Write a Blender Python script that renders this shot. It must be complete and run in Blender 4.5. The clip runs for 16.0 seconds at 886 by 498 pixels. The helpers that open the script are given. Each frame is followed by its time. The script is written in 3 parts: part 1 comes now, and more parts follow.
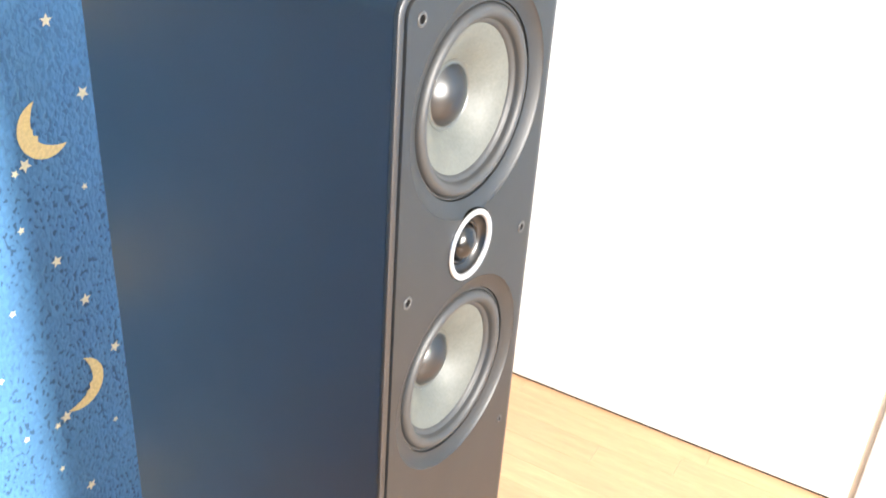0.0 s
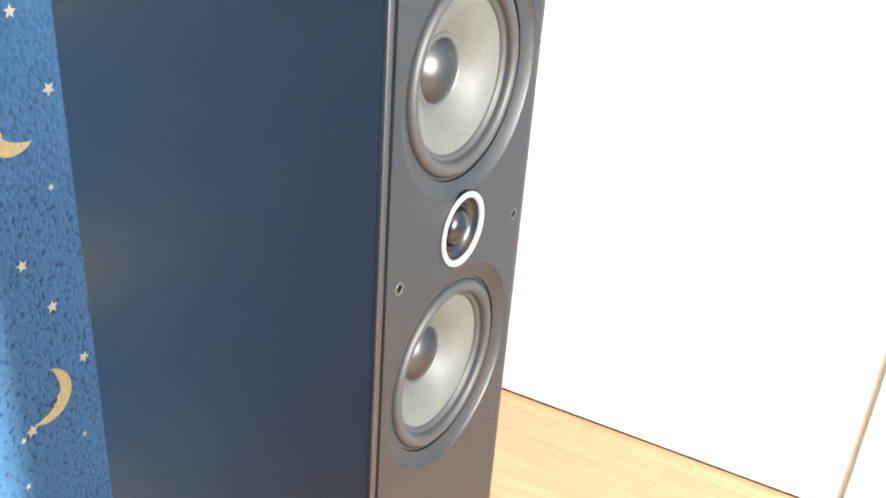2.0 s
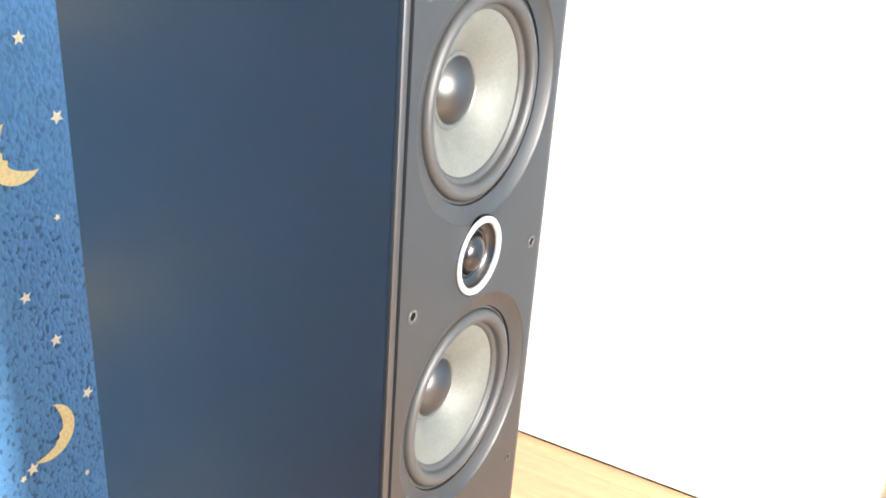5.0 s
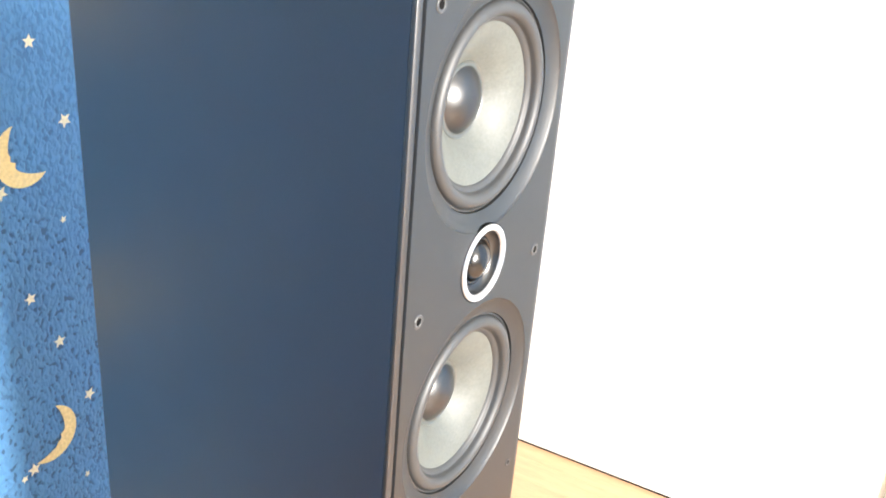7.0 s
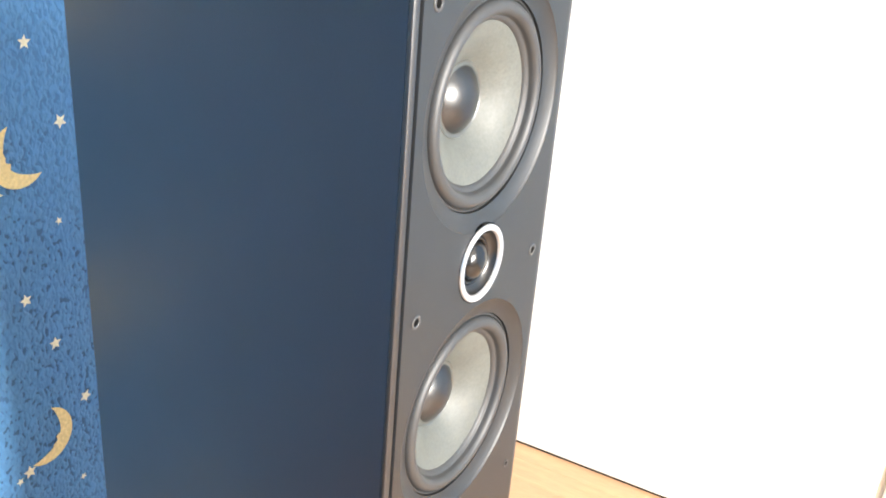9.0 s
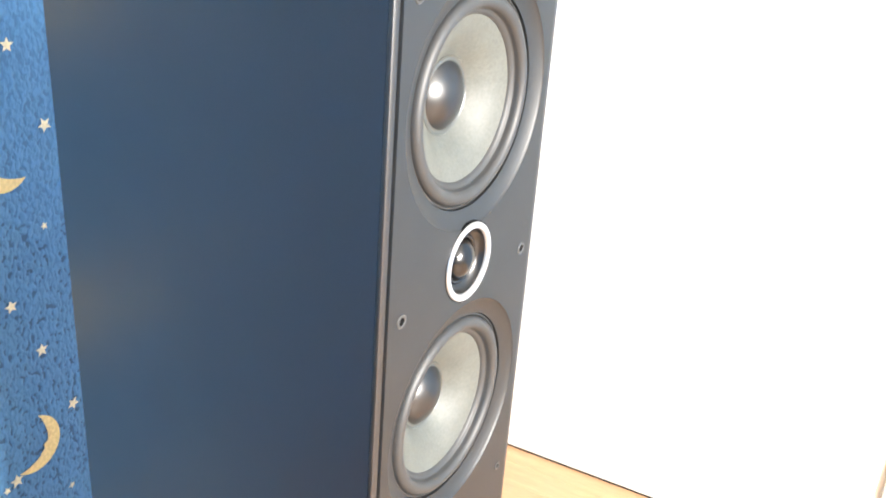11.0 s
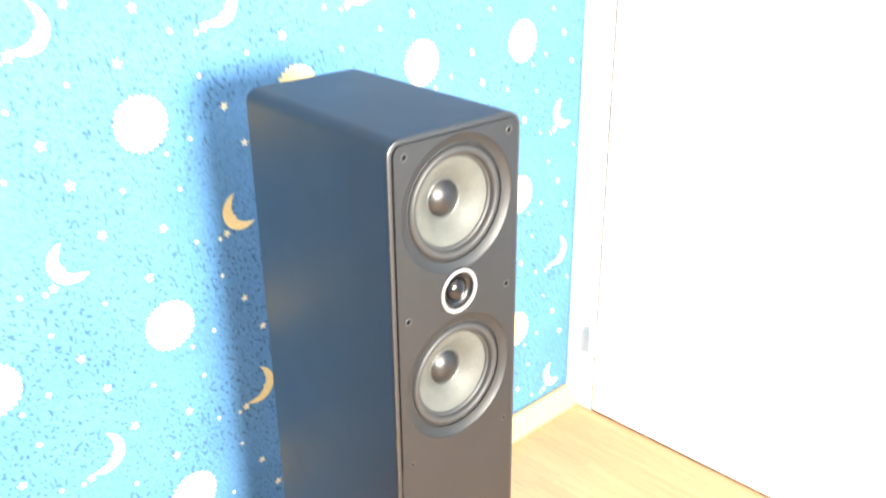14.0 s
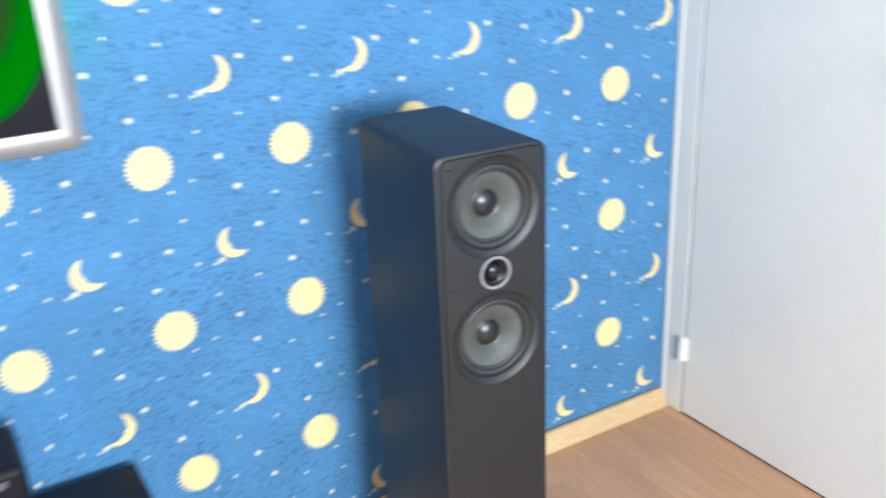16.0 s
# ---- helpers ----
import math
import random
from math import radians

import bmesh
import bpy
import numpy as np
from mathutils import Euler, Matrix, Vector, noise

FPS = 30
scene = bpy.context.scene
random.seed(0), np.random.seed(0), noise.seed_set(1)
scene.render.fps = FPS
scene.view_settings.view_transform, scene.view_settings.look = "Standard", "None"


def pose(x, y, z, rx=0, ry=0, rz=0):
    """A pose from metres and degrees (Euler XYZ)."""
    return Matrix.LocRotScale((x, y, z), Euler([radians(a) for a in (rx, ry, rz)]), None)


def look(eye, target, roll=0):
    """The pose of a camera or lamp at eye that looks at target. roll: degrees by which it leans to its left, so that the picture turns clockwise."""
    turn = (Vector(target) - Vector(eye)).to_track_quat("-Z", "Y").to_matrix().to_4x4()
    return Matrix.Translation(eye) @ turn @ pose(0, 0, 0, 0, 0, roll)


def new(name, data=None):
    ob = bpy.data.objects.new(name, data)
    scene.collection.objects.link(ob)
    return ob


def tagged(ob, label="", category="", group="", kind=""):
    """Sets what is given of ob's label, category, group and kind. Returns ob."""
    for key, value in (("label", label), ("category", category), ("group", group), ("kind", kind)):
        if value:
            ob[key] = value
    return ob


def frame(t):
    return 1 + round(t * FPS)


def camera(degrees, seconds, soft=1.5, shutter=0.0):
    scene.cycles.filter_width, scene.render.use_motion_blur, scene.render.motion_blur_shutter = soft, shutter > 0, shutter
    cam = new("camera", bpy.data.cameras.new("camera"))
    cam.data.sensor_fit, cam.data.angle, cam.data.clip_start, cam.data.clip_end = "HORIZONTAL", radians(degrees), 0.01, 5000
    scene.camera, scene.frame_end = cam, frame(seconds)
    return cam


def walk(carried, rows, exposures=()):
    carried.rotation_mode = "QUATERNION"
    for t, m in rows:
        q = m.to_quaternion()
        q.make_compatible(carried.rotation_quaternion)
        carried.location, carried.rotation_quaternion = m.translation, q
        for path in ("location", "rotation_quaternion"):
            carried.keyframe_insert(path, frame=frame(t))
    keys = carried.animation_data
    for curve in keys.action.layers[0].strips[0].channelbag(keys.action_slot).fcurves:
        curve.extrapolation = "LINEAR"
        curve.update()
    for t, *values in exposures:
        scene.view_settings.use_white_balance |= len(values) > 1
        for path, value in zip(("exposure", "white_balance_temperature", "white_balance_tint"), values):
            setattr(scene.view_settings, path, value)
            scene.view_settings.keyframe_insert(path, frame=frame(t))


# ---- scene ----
# PATH
FOV = 51.14
ROWS = [
    (0.0, look((-0.5941, -0.8735, 1.2249), (0.1730, -0.4423, 0.7499), 4.06)),
    (0.5, look((-0.5860, -0.8583, 1.2074), (0.1908, -0.4299, 0.7458), 4.18)),
    (1.0, look((-0.5810, -0.8544, 1.1884), (0.2050, -0.4379, 0.7316), 4.13)),
    (1.5, look((-0.5829, -0.8562, 1.1906), (0.2132, -0.4501, 0.7420), 4.31)),
    (2.0, look((-0.5868, -0.8520, 1.1796), (0.2069, -0.4422, 0.7303), 4.14)),
    (2.5, look((-0.5854, -0.8507, 1.1705), (0.2076, -0.4370, 0.7233), 3.34)),
    (3.0, look((-0.5827, -0.8525, 1.1678), (0.2201, -0.4290, 0.7481), 3.31)),
    (3.5, look((-0.5744, -0.8448, 1.1720), (0.2267, -0.4138, 0.7569), 3.28)),
    (4.0, look((-0.5735, -0.8449, 1.1686), (0.2255, -0.4131, 0.7501), 3.71)),
    (4.2, look((-0.5680, -0.8417, 1.1526), (0.2347, -0.4080, 0.7433), 3.74)),
    (6.5, look((-0.5747, -0.8402, 1.1607), (0.2299, -0.4068, 0.7546), 4.07)),
    (7.0, look((-0.5801, -0.8392, 1.1586), (0.2279, -0.4073, 0.7580), 4.72)),
    (7.5, look((-0.5777, -0.8328, 1.1535), (0.2287, -0.3958, 0.7550), 4.94)),
    (8.0, look((-0.5782, -0.8320, 1.1567), (0.2277, -0.3985, 0.7533), 4.48)),
    (8.5, look((-0.5785, -0.8352, 1.1567), (0.2311, -0.4054, 0.7569), 4.68)),
    (10.8, look((-0.5738, -0.8406, 1.1497), (0.2375, -0.4113, 0.7529), 4.63)),
    (11.0, look((-0.5677, -0.8416, 1.1465), (0.2468, -0.4129, 0.7555), 4.21)),
    (11.5, look((-0.5683, -0.8463, 1.1320), (0.2511, -0.4147, 0.7547), 4.52)),
    (12.0, look((-0.5808, -0.8655, 1.1336), (0.2428, -0.4242, 0.7775), 3.56)),
    (12.5, look((-0.6243, -0.9186, 1.1515), (0.2002, -0.4748, 0.8002), 2.45)),
    (12.8, look((-0.6665, -0.9627, 1.1799), (0.1562, -0.5099, 0.8361), 1.68)),
    (13.0, look((-0.7098, -1.0053, 1.2186), (0.0936, -0.5248, 0.8669), 0.43)),
    (13.2, look((-0.7367, -1.0581, 1.2628), (0.0414, -0.5586, 0.8818), -0.32)),
    (13.5, look((-0.7524, -1.1474, 1.3165), (-0.0009, -0.6271, 0.9108), 0.28)),
    (13.8, look((-0.7736, -1.2630, 1.3754), (-0.1014, -0.6484, 0.9626), -0.08)),
    (14.0, look((-0.7631, -1.3314, 1.4061), (-0.1299, -0.6708, 1.0028), -0.64)),
    (14.2, look((-0.7524, -1.3761, 1.4137), (-0.1287, -0.7004, 1.0208), -0.72)),
    (14.5, look((-0.7449, -1.4268, 1.4236), (-0.1295, -0.7389, 1.0388), -1.27)),
    (15.0, look((-0.7526, -1.5309, 1.4505), (-0.1737, -0.8201, 1.0508), -1.84)),
    (15.2, look((-0.7573, -1.5707, 1.4567), (-0.1781, -0.8564, 1.0639), -2.78)),
    (15.5, look((-0.7725, -1.6412, 1.4738), (-0.2105, -0.9050, 1.0967), -3.12)),
    (15.8, look((-0.8020, -1.7289, 1.4859), (-0.2935, -0.9519, 1.1147), -3.46)),
    (16.0, look((-0.8263, -1.8001, 1.5051), (-0.3568, -0.9975, 1.1373), -2.53)),
]
# END PATH
cam = camera(FOV, 16.0, soft=1.8, shutter=1.0)
EXPOSURES = [(0.0, 1.46, 6600, 11), (1.5, 1.42, 6600, 11), (2.0, 1.33, 6600, 11), (2.5, 1.37, 6600, 11), (3.0, 1.47, 6600, 11), (4.0, 1.52, 6600, 11), (6.5, 1.64, 6600, 11),
             (7.5, 1.66, 6600, 11), (8.1, 1.53, 6600, 11), (8.5, 1.36, 6600, 11), (11.0, 1.53, 6600, 11), (11.6, 1.50, 6600, 11), (12.0, 1.37, 6600, 11), (12.5, 1.60, 6600, 11),
             (13.2, 1.60, 6650, 11), (14.0, 1.62, 6900, 10), (14.5, 1.34, 6900, 9), (15.0, 1.0, 6850, 6), (15.5, 0.84, 6550, 6), (15.8, 0.42, 6200, 7), (16.0, 0.02, 5650, 8)]
walk(cam, ROWS, EXPOSURES)

# ---- light: one window behind the viewer, sky outside ----
ROOM_W, ROOM_S, ROOM_H = -2.7, -3.5, 2.5      # west wall, south wall, ceiling height
DOOR_X = 0.974                                 # plane of the door
WIN_X0, WIN_X1, WIN_Z0, WIN_Z1 = -1.12, 0.03, 1.02, 1.90

world = bpy.data.worlds.new("sky")
scene.world = world
world.use_nodes = True
sky = world.node_tree.nodes.new("ShaderNodeTexSky")
sky.sky_type, sky.sun_disc = "NISHITA", False
sky.sun_elevation, sky.sun_rotation = radians(40), radians(20)
world.node_tree.links.new(sky.outputs[0], world.node_tree.nodes["Background"].inputs[0])
world.node_tree.nodes["Background"].inputs[1].default_value = 0.1

lamp = bpy.data.lights.new("window_light", "AREA")
lamp.shape, lamp.size, lamp.size_y = "RECTANGLE", WIN_X1 - WIN_X0 - 0.1, WIN_Z1 - WIN_Z0 - 0.1
lamp.energy, lamp.color = 170.0, (1.0, 0.97, 0.915)
new("window_light", lamp).matrix_world = pose((WIN_X0 + WIN_X1) / 2, ROOM_S - 0.03, (WIN_Z0 + WIN_Z1) / 2, 90, 0, 0)


# ---- materials ----
def material(name, color, rough=0.5, metal=0.0, grain=0.0, grain_scale=400.0, stain=0.0, stain_scale=6.0,
             bump=0.0, bump_scale=300.0, stretch=(1, 1, 1), per_piece=0.0, rough_var=0.0, spec=0.5, relief=0.002):
    m = bpy.data.materials.new(name)
    m.use_nodes = True
    nt = m.node_tree
    N, L = nt.nodes, nt.links
    b = N["Principled BSDF"]
    b.inputs["Roughness"].default_value, b.inputs["Metallic"].default_value = rough, metal
    b.inputs["Specular IOR Level"].default_value = spec
    tc = N.new("ShaderNodeTexCoord")
    mp = N.new("ShaderNodeMapping")
    mp.inputs["Scale"].default_value = stretch
    L.new(tc.outputs["Object"], mp.inputs["Vector"])
    vec = mp.outputs[0]
    info = None
    if per_piece:
        info = N.new("ShaderNodeObjectInfo")
        shift = N.new("ShaderNodeVectorMath")
        shift.operation = "MULTIPLY_ADD"
        spread = N.new("ShaderNodeCombineXYZ")
        for k in range(3):
            L.new(info.outputs["Random"], spread.inputs[k])
        L.new(spread.outputs[0], shift.inputs[0])
        shift.inputs[1].default_value = (31, 17, 23)
        L.new(vec, shift.inputs[2])
        vec = shift.outputs[0]
    value = None

    def octave(scale, amount, detail):
        nonlocal value
        n = N.new("ShaderNodeTexNoise")
        n.inputs["Scale"].default_value, n.inputs["Detail"].default_value = scale, detail
        L.new(vec, n.inputs["Vector"])
        r = N.new("ShaderNodeMapRange")
        r.inputs["From Min"].default_value, r.inputs["From Max"].default_value = 0.3, 0.7
        r.inputs["To Min"].default_value, r.inputs["To Max"].default_value = 1 - amount, 1 + amount
        L.new(n.outputs["Fac"], r.inputs["Value"])
        if value is None:
            value = r.outputs[0]
        else:
            k = N.new("ShaderNodeMath")
            k.operation = "MULTIPLY"
            L.new(value, k.inputs[0]), L.new(r.outputs[0], k.inputs[1])
            value = k.outputs[0]

    if grain:
        octave(grain_scale, grain, 3)
    if stain:
        octave(stain_scale, stain, 4)
    if per_piece:
        r = N.new("ShaderNodeMapRange")
        r.inputs["To Min"].default_value, r.inputs["To Max"].default_value = 1 - per_piece, 1 + per_piece
        L.new(info.outputs["Random"], r.inputs["Value"])
        if value is None:
            value = r.outputs[0]
        else:
            k = N.new("ShaderNodeMath")
            k.operation = "MULTIPLY"
            L.new(value, k.inputs[0]), L.new(r.outputs[0], k.inputs[1])
            value = k.outputs[0]
    if value is not None:
        mul = N.new("ShaderNodeVectorMath")
        mul.operation = "SCALE"
        mul.inputs[0].default_value = color
        L.new(value, mul.inputs["Scale"])
        L.new(mul.outputs[0], b.inputs["Base Color"])
    else:
        b.inputs["Base Color"].default_value = (*color, 1)
    if rough_var:
        n = N.new("ShaderNodeTexNoise")
        n.inputs["Scale"].default_value, n.inputs["Detail"].default_value = 14, 5
        L.new(vec, n.inputs["Vector"])
        r = N.new("ShaderNodeMapRange")
        r.inputs["To Min"].default_value, r.inputs["To Max"].default_value = rough - rough_var, rough + rough_var
        L.new(n.outputs["Fac"], r.inputs["Value"]), L.new(r.outputs[0], b.inputs["Roughness"])
    if bump:
        n = N.new("ShaderNodeTexNoise")
        n.inputs["Scale"].default_value, n.inputs["Detail"].default_value = bump_scale, 3
        L.new(vec, n.inputs["Vector"])
        k = N.new("ShaderNodeBump")
        k.inputs["Strength"].default_value, k.inputs["Distance"].default_value = bump, relief
        L.new(n.outputs["Fac"], k.inputs["Height"]), L.new(k.outputs[0], b.inputs["Normal"])
    return m


def glowing(name, color, strength, base=1.0):
    m = bpy.data.materials.new(name)
    m.use_nodes = True
    b = m.node_tree.nodes["Principled BSDF"]
    b.inputs["Base Color"].default_value = (*[base * c for c in color], 1)
    b.inputs["Emission Color"].default_value = (*color, 1)
    b.inputs["Emission Strength"].default_value = strength
    b.inputs["Roughness"].default_value, b.inputs["Specular IOR Level"].default_value = 0.5, 0.0
    return m


def chipped_paper(name, color):
    """Woodchip wallpaper: short upright chips that stand proud of a mottled ground, their shade painted on, deeper in
    some patches.
    """
    m = bpy.data.materials.new(name)
    m.use_nodes = True
    N, L = m.node_tree.nodes, m.node_tree.links
    b = N["Principled BSDF"]
    b.inputs["Roughness"].default_value, b.inputs["Specular IOR Level"].default_value = 0.72, 0.4
    tc = N.new("ShaderNodeTexCoord")

    def cloud(scale, detail, distort=0.0, stretch=(1, 1, 1)):
        mp = N.new("ShaderNodeMapping")
        mp.inputs["Scale"].default_value, mp.inputs["Rotation"].default_value = stretch, (radians(9), radians(9), 0)
        L.new(tc.outputs["Object"], mp.inputs["Vector"])
        n = N.new("ShaderNodeTexNoise")
        n.inputs["Scale"].default_value, n.inputs["Detail"].default_value, n.inputs["Distortion"].default_value = scale, detail, distort
        L.new(mp.outputs[0], n.inputs["Vector"])
        return n.outputs["Fac"]

    def ramp(value, a, b_, lo, hi):
        r = N.new("ShaderNodeMapRange")
        r.interpolation_type = "SMOOTHSTEP"
        for key, x in (("From Min", a), ("From Max", b_), ("To Min", lo), ("To Max", hi)):
            r.inputs[key].default_value = x
        L.new(value, r.inputs["Value"])
        return r.outputs[0]

    def math_node(op, p, q):
        k = N.new("ShaderNodeMath")
        k.operation = op
        L.new(p, k.inputs[0]), L.new(q, k.inputs[1])
        return k.outputs[0]

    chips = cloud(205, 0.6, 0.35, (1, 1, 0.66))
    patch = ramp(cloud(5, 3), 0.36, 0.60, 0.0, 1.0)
    # shade between the chips, painted into the colour
    crevice_shade = ramp(chips, 0.33, 0.39, 1.0, 0.0)
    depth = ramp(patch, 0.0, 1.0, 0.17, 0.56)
    dark = math_node("MULTIPLY", crevice_shade, depth)
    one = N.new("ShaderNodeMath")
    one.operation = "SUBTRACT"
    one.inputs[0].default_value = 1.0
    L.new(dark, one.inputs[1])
    # lighter chip tops, painted in as if lit
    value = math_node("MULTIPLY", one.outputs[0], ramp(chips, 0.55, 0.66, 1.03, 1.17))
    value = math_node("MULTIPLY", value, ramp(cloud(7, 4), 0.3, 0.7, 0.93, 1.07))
    mul = N.new("ShaderNodeVectorMath")
    mul.operation = "SCALE"
    mul.inputs[0].default_value = color
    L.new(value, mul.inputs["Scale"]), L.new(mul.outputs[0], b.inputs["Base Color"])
    k = N.new("ShaderNodeBump")
    k.inputs["Strength"].default_value, k.inputs["Distance"].default_value = 0.8, 0.0012
    L.new(ramp(chips, 0.32, 0.68, 0.0, 1.0), k.inputs["Height"]), L.new(k.outputs[0], b.inputs["Normal"])
    return m


BLUE = (0.075, 0.218, 0.420)
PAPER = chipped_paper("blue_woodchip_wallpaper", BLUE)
PRINT_SUN = material("yellow_print", (0.86, 0.72, 0.34), 0.7, grain=0.12, grain_scale=230, stain=0.06, bump=0.7, bump_scale=125)
PRINT_MOON = material("gold_print", (0.86, 0.68, 0.32), 0.7, grain=0.12, grain_scale=230, stain=0.06, bump=0.7, bump_scale=125)
PRINT_STAR = material("pale_print", (0.86, 0.79, 0.56), 0.7, grain=0.10, grain_scale=230, bump=0.7, bump_scale=125)
WHITE = material("white_paint", (0.81, 0.785, 0.72), 0.38, grain=0.015, grain_scale=60, stain=0.03, stain_scale=3, bump=0.04, bump_scale=90, rough_var=0.06)
PLAIN = material("beige_wall", (0.50, 0.475, 0.435), 0.8, stain=0.04, bump=0.3, bump_scale=260)
CEIL = material("ceiling_paint", (0.66, 0.65, 0.63), 0.8, stain=0.03, bump=0.2, bump_scale=200)
LAMINATE = material("beech_laminate", (0.545, 0.312, 0.168), 0.36, grain=0.065, grain_scale=34, stain=0.08, stain_scale=5,
                    bump=0.03, bump_scale=120, stretch=(12, 1, 1), per_piece=0.05, rough_var=0.06)
SKIRT = material("pine_skirting", (0.66, 0.47, 0.24), 0.45, grain=0.12, grain_scale=30, stain=0.06, bump=0.04, bump_scale=90, stretch=(1, 10, 10))
REBATE = material("bare_rebate_wood", (0.52, 0.45, 0.36), 0.6, grain=0.1, grain_scale=40, stain=0.05, stretch=(10, 10, 1))
DARK = material("shadow_gap_backing", (0.016, 0.012, 0.010), 0.9)
SUBFLOOR = material("subfloor", (0.05, 0.04, 0.03), 0.9, grain=0.2, grain_scale=80)
VINYL = material("graphite_vinyl", (0.0100, 0.0178, 0.0322), 0.53, grain=0.10, grain_scale=900, stain=0.05, stain_scale=9, bump=0.05, bump_scale=1500, rough_var=0.04, spec=0.58)
TRIM = material("grey_satin_trim", (0.0155, 0.0162, 0.0168), 0.40, grain=0.06, grain_scale=900, stain=0.05, stain_scale=16, spec=0.7)
BAFFLE = material("charcoal_satin_plastic", (0.0086, 0.0100, 0.0108), 0.48, grain=0.06, grain_scale=900, stain=0.05, stain_scale=16, bump=0.04, bump_scale=1800, rough_var=0.04, spec=0.64)
RUBBER = material("surround_rubber", (0.031, 0.032, 0.0325), 0.50, grain=0.05, grain_scale=700, stain=0.05, stain_scale=30)
CONE = material("grey_paper_cone", (0.078, 0.083, 0.074), 0.56, grain=0.12, grain_scale=420, stain=0.07, stain_scale=60, bump=0.05, bump_scale=420)
CAP = material("dust_cap_gloss", (0.012, 0.012, 0.0122), 0.35, grain=0.05, grain_scale=500, stain=0.06, stain_scale=40, spec=0.65)
DOME = material("black_dome_gloss", (0.0075, 0.0073, 0.0072), 0.24, grain=0.05, grain_scale=900, stain=0.05)
HORN = material("satin_horn_plastic", (0.009, 0.009, 0.009), 0.30, grain=0.05, grain_scale=900, stain=0.05, spec=0.6)
SOCKET = material("socket_plastic", (0.046, 0.046, 0.046), 0.36, grain=0.05, grain_scale=900, stain=0.04)
HOLE = material("dark_hole", (0.003, 0.003, 0.003), 0.9, spec=0.1)
SILVER = material("satin_silver", (0.56, 0.555, 0.55), 0.32, metal=0.7, grain=0.04, grain_scale=900, stain=0.03)
TV_SILVER = material("silver_lacquer", (0.33, 0.32, 0.315), 0.42, metal=0.35, grain=0.04, grain_scale=900, stain=0.03)
CHROME = material("brushed_steel", (0.62, 0.62, 0.63), 0.22, metal=1.0, grain=0.05, grain_scale=500)
BLACK = material("black_plastic", (0.008, 0.008, 0.012), 0.5, grain=0.08, grain_scale=600, stain=0.08, spec=0.22)
BLACKWOOD = material("black_ash_veneer", (0.009, 0.009, 0.013), 0.5, grain=0.25, grain_scale=40, stain=0.1, stretch=(1, 12, 12), bump=0.05, spec=0.28)
GLUE = material("clear_glue_fillet", (0.055, 0.058, 0.052), 0.34, grain=0.08, grain_scale=300, stain=0.1, stain_scale=60, spec=0.8)
GREY = material("grey_label", (0.12, 0.12, 0.125), 0.5, grain=0.05)
SCREEN_BLACK = material("dark_screen", (0.015, 0.015, 0.018), 0.14, stain=0.05, spec=0.25)
SCREEN_PICTURE = glowing("screen_picture_light", (0.0, 0.20, 0.0), 0.9, 0.15)
nodes, links = SCREEN_PICTURE.node_tree.nodes, SCREEN_PICTURE.node_tree.links
coord, length, blend = nodes.new("ShaderNodeTexCoord"), nodes.new("ShaderNodeVectorMath"), nodes.new("ShaderNodeValToRGB")
length.operation = "LENGTH"
links.new(coord.outputs["Object"], length.inputs[0]), links.new(length.outputs["Value"], blend.inputs[0])
blend.color_ramp.elements[0].position, blend.color_ramp.elements[0].color = 0.50, (0.045, 0.033, 0.024, 1)
blend.color_ramp.elements[1].position, blend.color_ramp.elements[1].color = 0.74, (0.0, 0.20, 0.0, 1)
for at, tone in ((0.60, (0.030, 0.060, 0.014, 1)), (0.94, (0.0, 0.21, 0.0, 1)), (1.0, (0.012, 0.09, 0.014, 1))):
    blend.color_ramp.elements.new(at).color = tone
links.new(blend.outputs[0], nodes["Principled BSDF"].inputs["Emission Color"])
GLOW_STRIP = glowing("green_backlight", (0.03, 1.0, 0.10), 16.0)
GLASS = bpy.data.materials.new("window_glass")
GLASS.use_nodes = True
GLASS.node_tree.nodes["Principled BSDF"].inputs["Transmission Weight"].default_value = 1.0
GLASS.node_tree.nodes["Principled BSDF"].inputs["Roughness"].default_value = 0.0


# ---- mesh helpers ----
def finish(bm, name, mat, smooth=False, angle=None):
    bmesh.ops.recalc_face_normals(bm, faces=bm.faces)
    me = bpy.data.meshes.new(name)
    bm.to_mesh(me)
    bm.free()
    me.materials.append(mat)
    if smooth:
        for f in me.polygons:
            f.use_smooth = True
        if angle:
            me.set_sharp_from_angle(angle=radians(angle))
    return me


def part(name, bm, mat, parent=None, label="", smooth=False, angle=35):
    ob = new(name, finish(bm, name, mat, smooth, angle))
    if parent is not None:
        ob.parent = parent
    if label:
        ob["label"] = label
    return ob


def thing(name, label, category, m=None, group="", kind=""):
    ob = new(name)
    ob.empty_display_size = 0.05
    if m is not None:
        ob.matrix_basis = m
    return tagged(ob, label, category, group, kind)


def box(x0, x1, y0, y1, z0, z1, bevel=0.0, seg=2, bm=None):
    own = bmesh.new()
    bmesh.ops.create_cube(own, size=1)
    for v in own.verts:
        v.co = Vector(((x0 + x1) / 2 + v.co.x * (x1 - x0), (y0 + y1) / 2 + v.co.y * (y1 - y0), (z0 + z1) / 2 + v.co.z * (z1 - z0)))
    if bevel:
        bmesh.ops.bevel(own, geom=list(own.edges), offset=bevel, segments=seg, affect="EDGES", profile=0.5)
    if bm is None:
        return own
    me = bpy.data.meshes.new("tmp")
    own.to_mesh(me)
    own.free()
    bm.from_mesh(me)
    bpy.data.meshes.remove(me)
    return bm


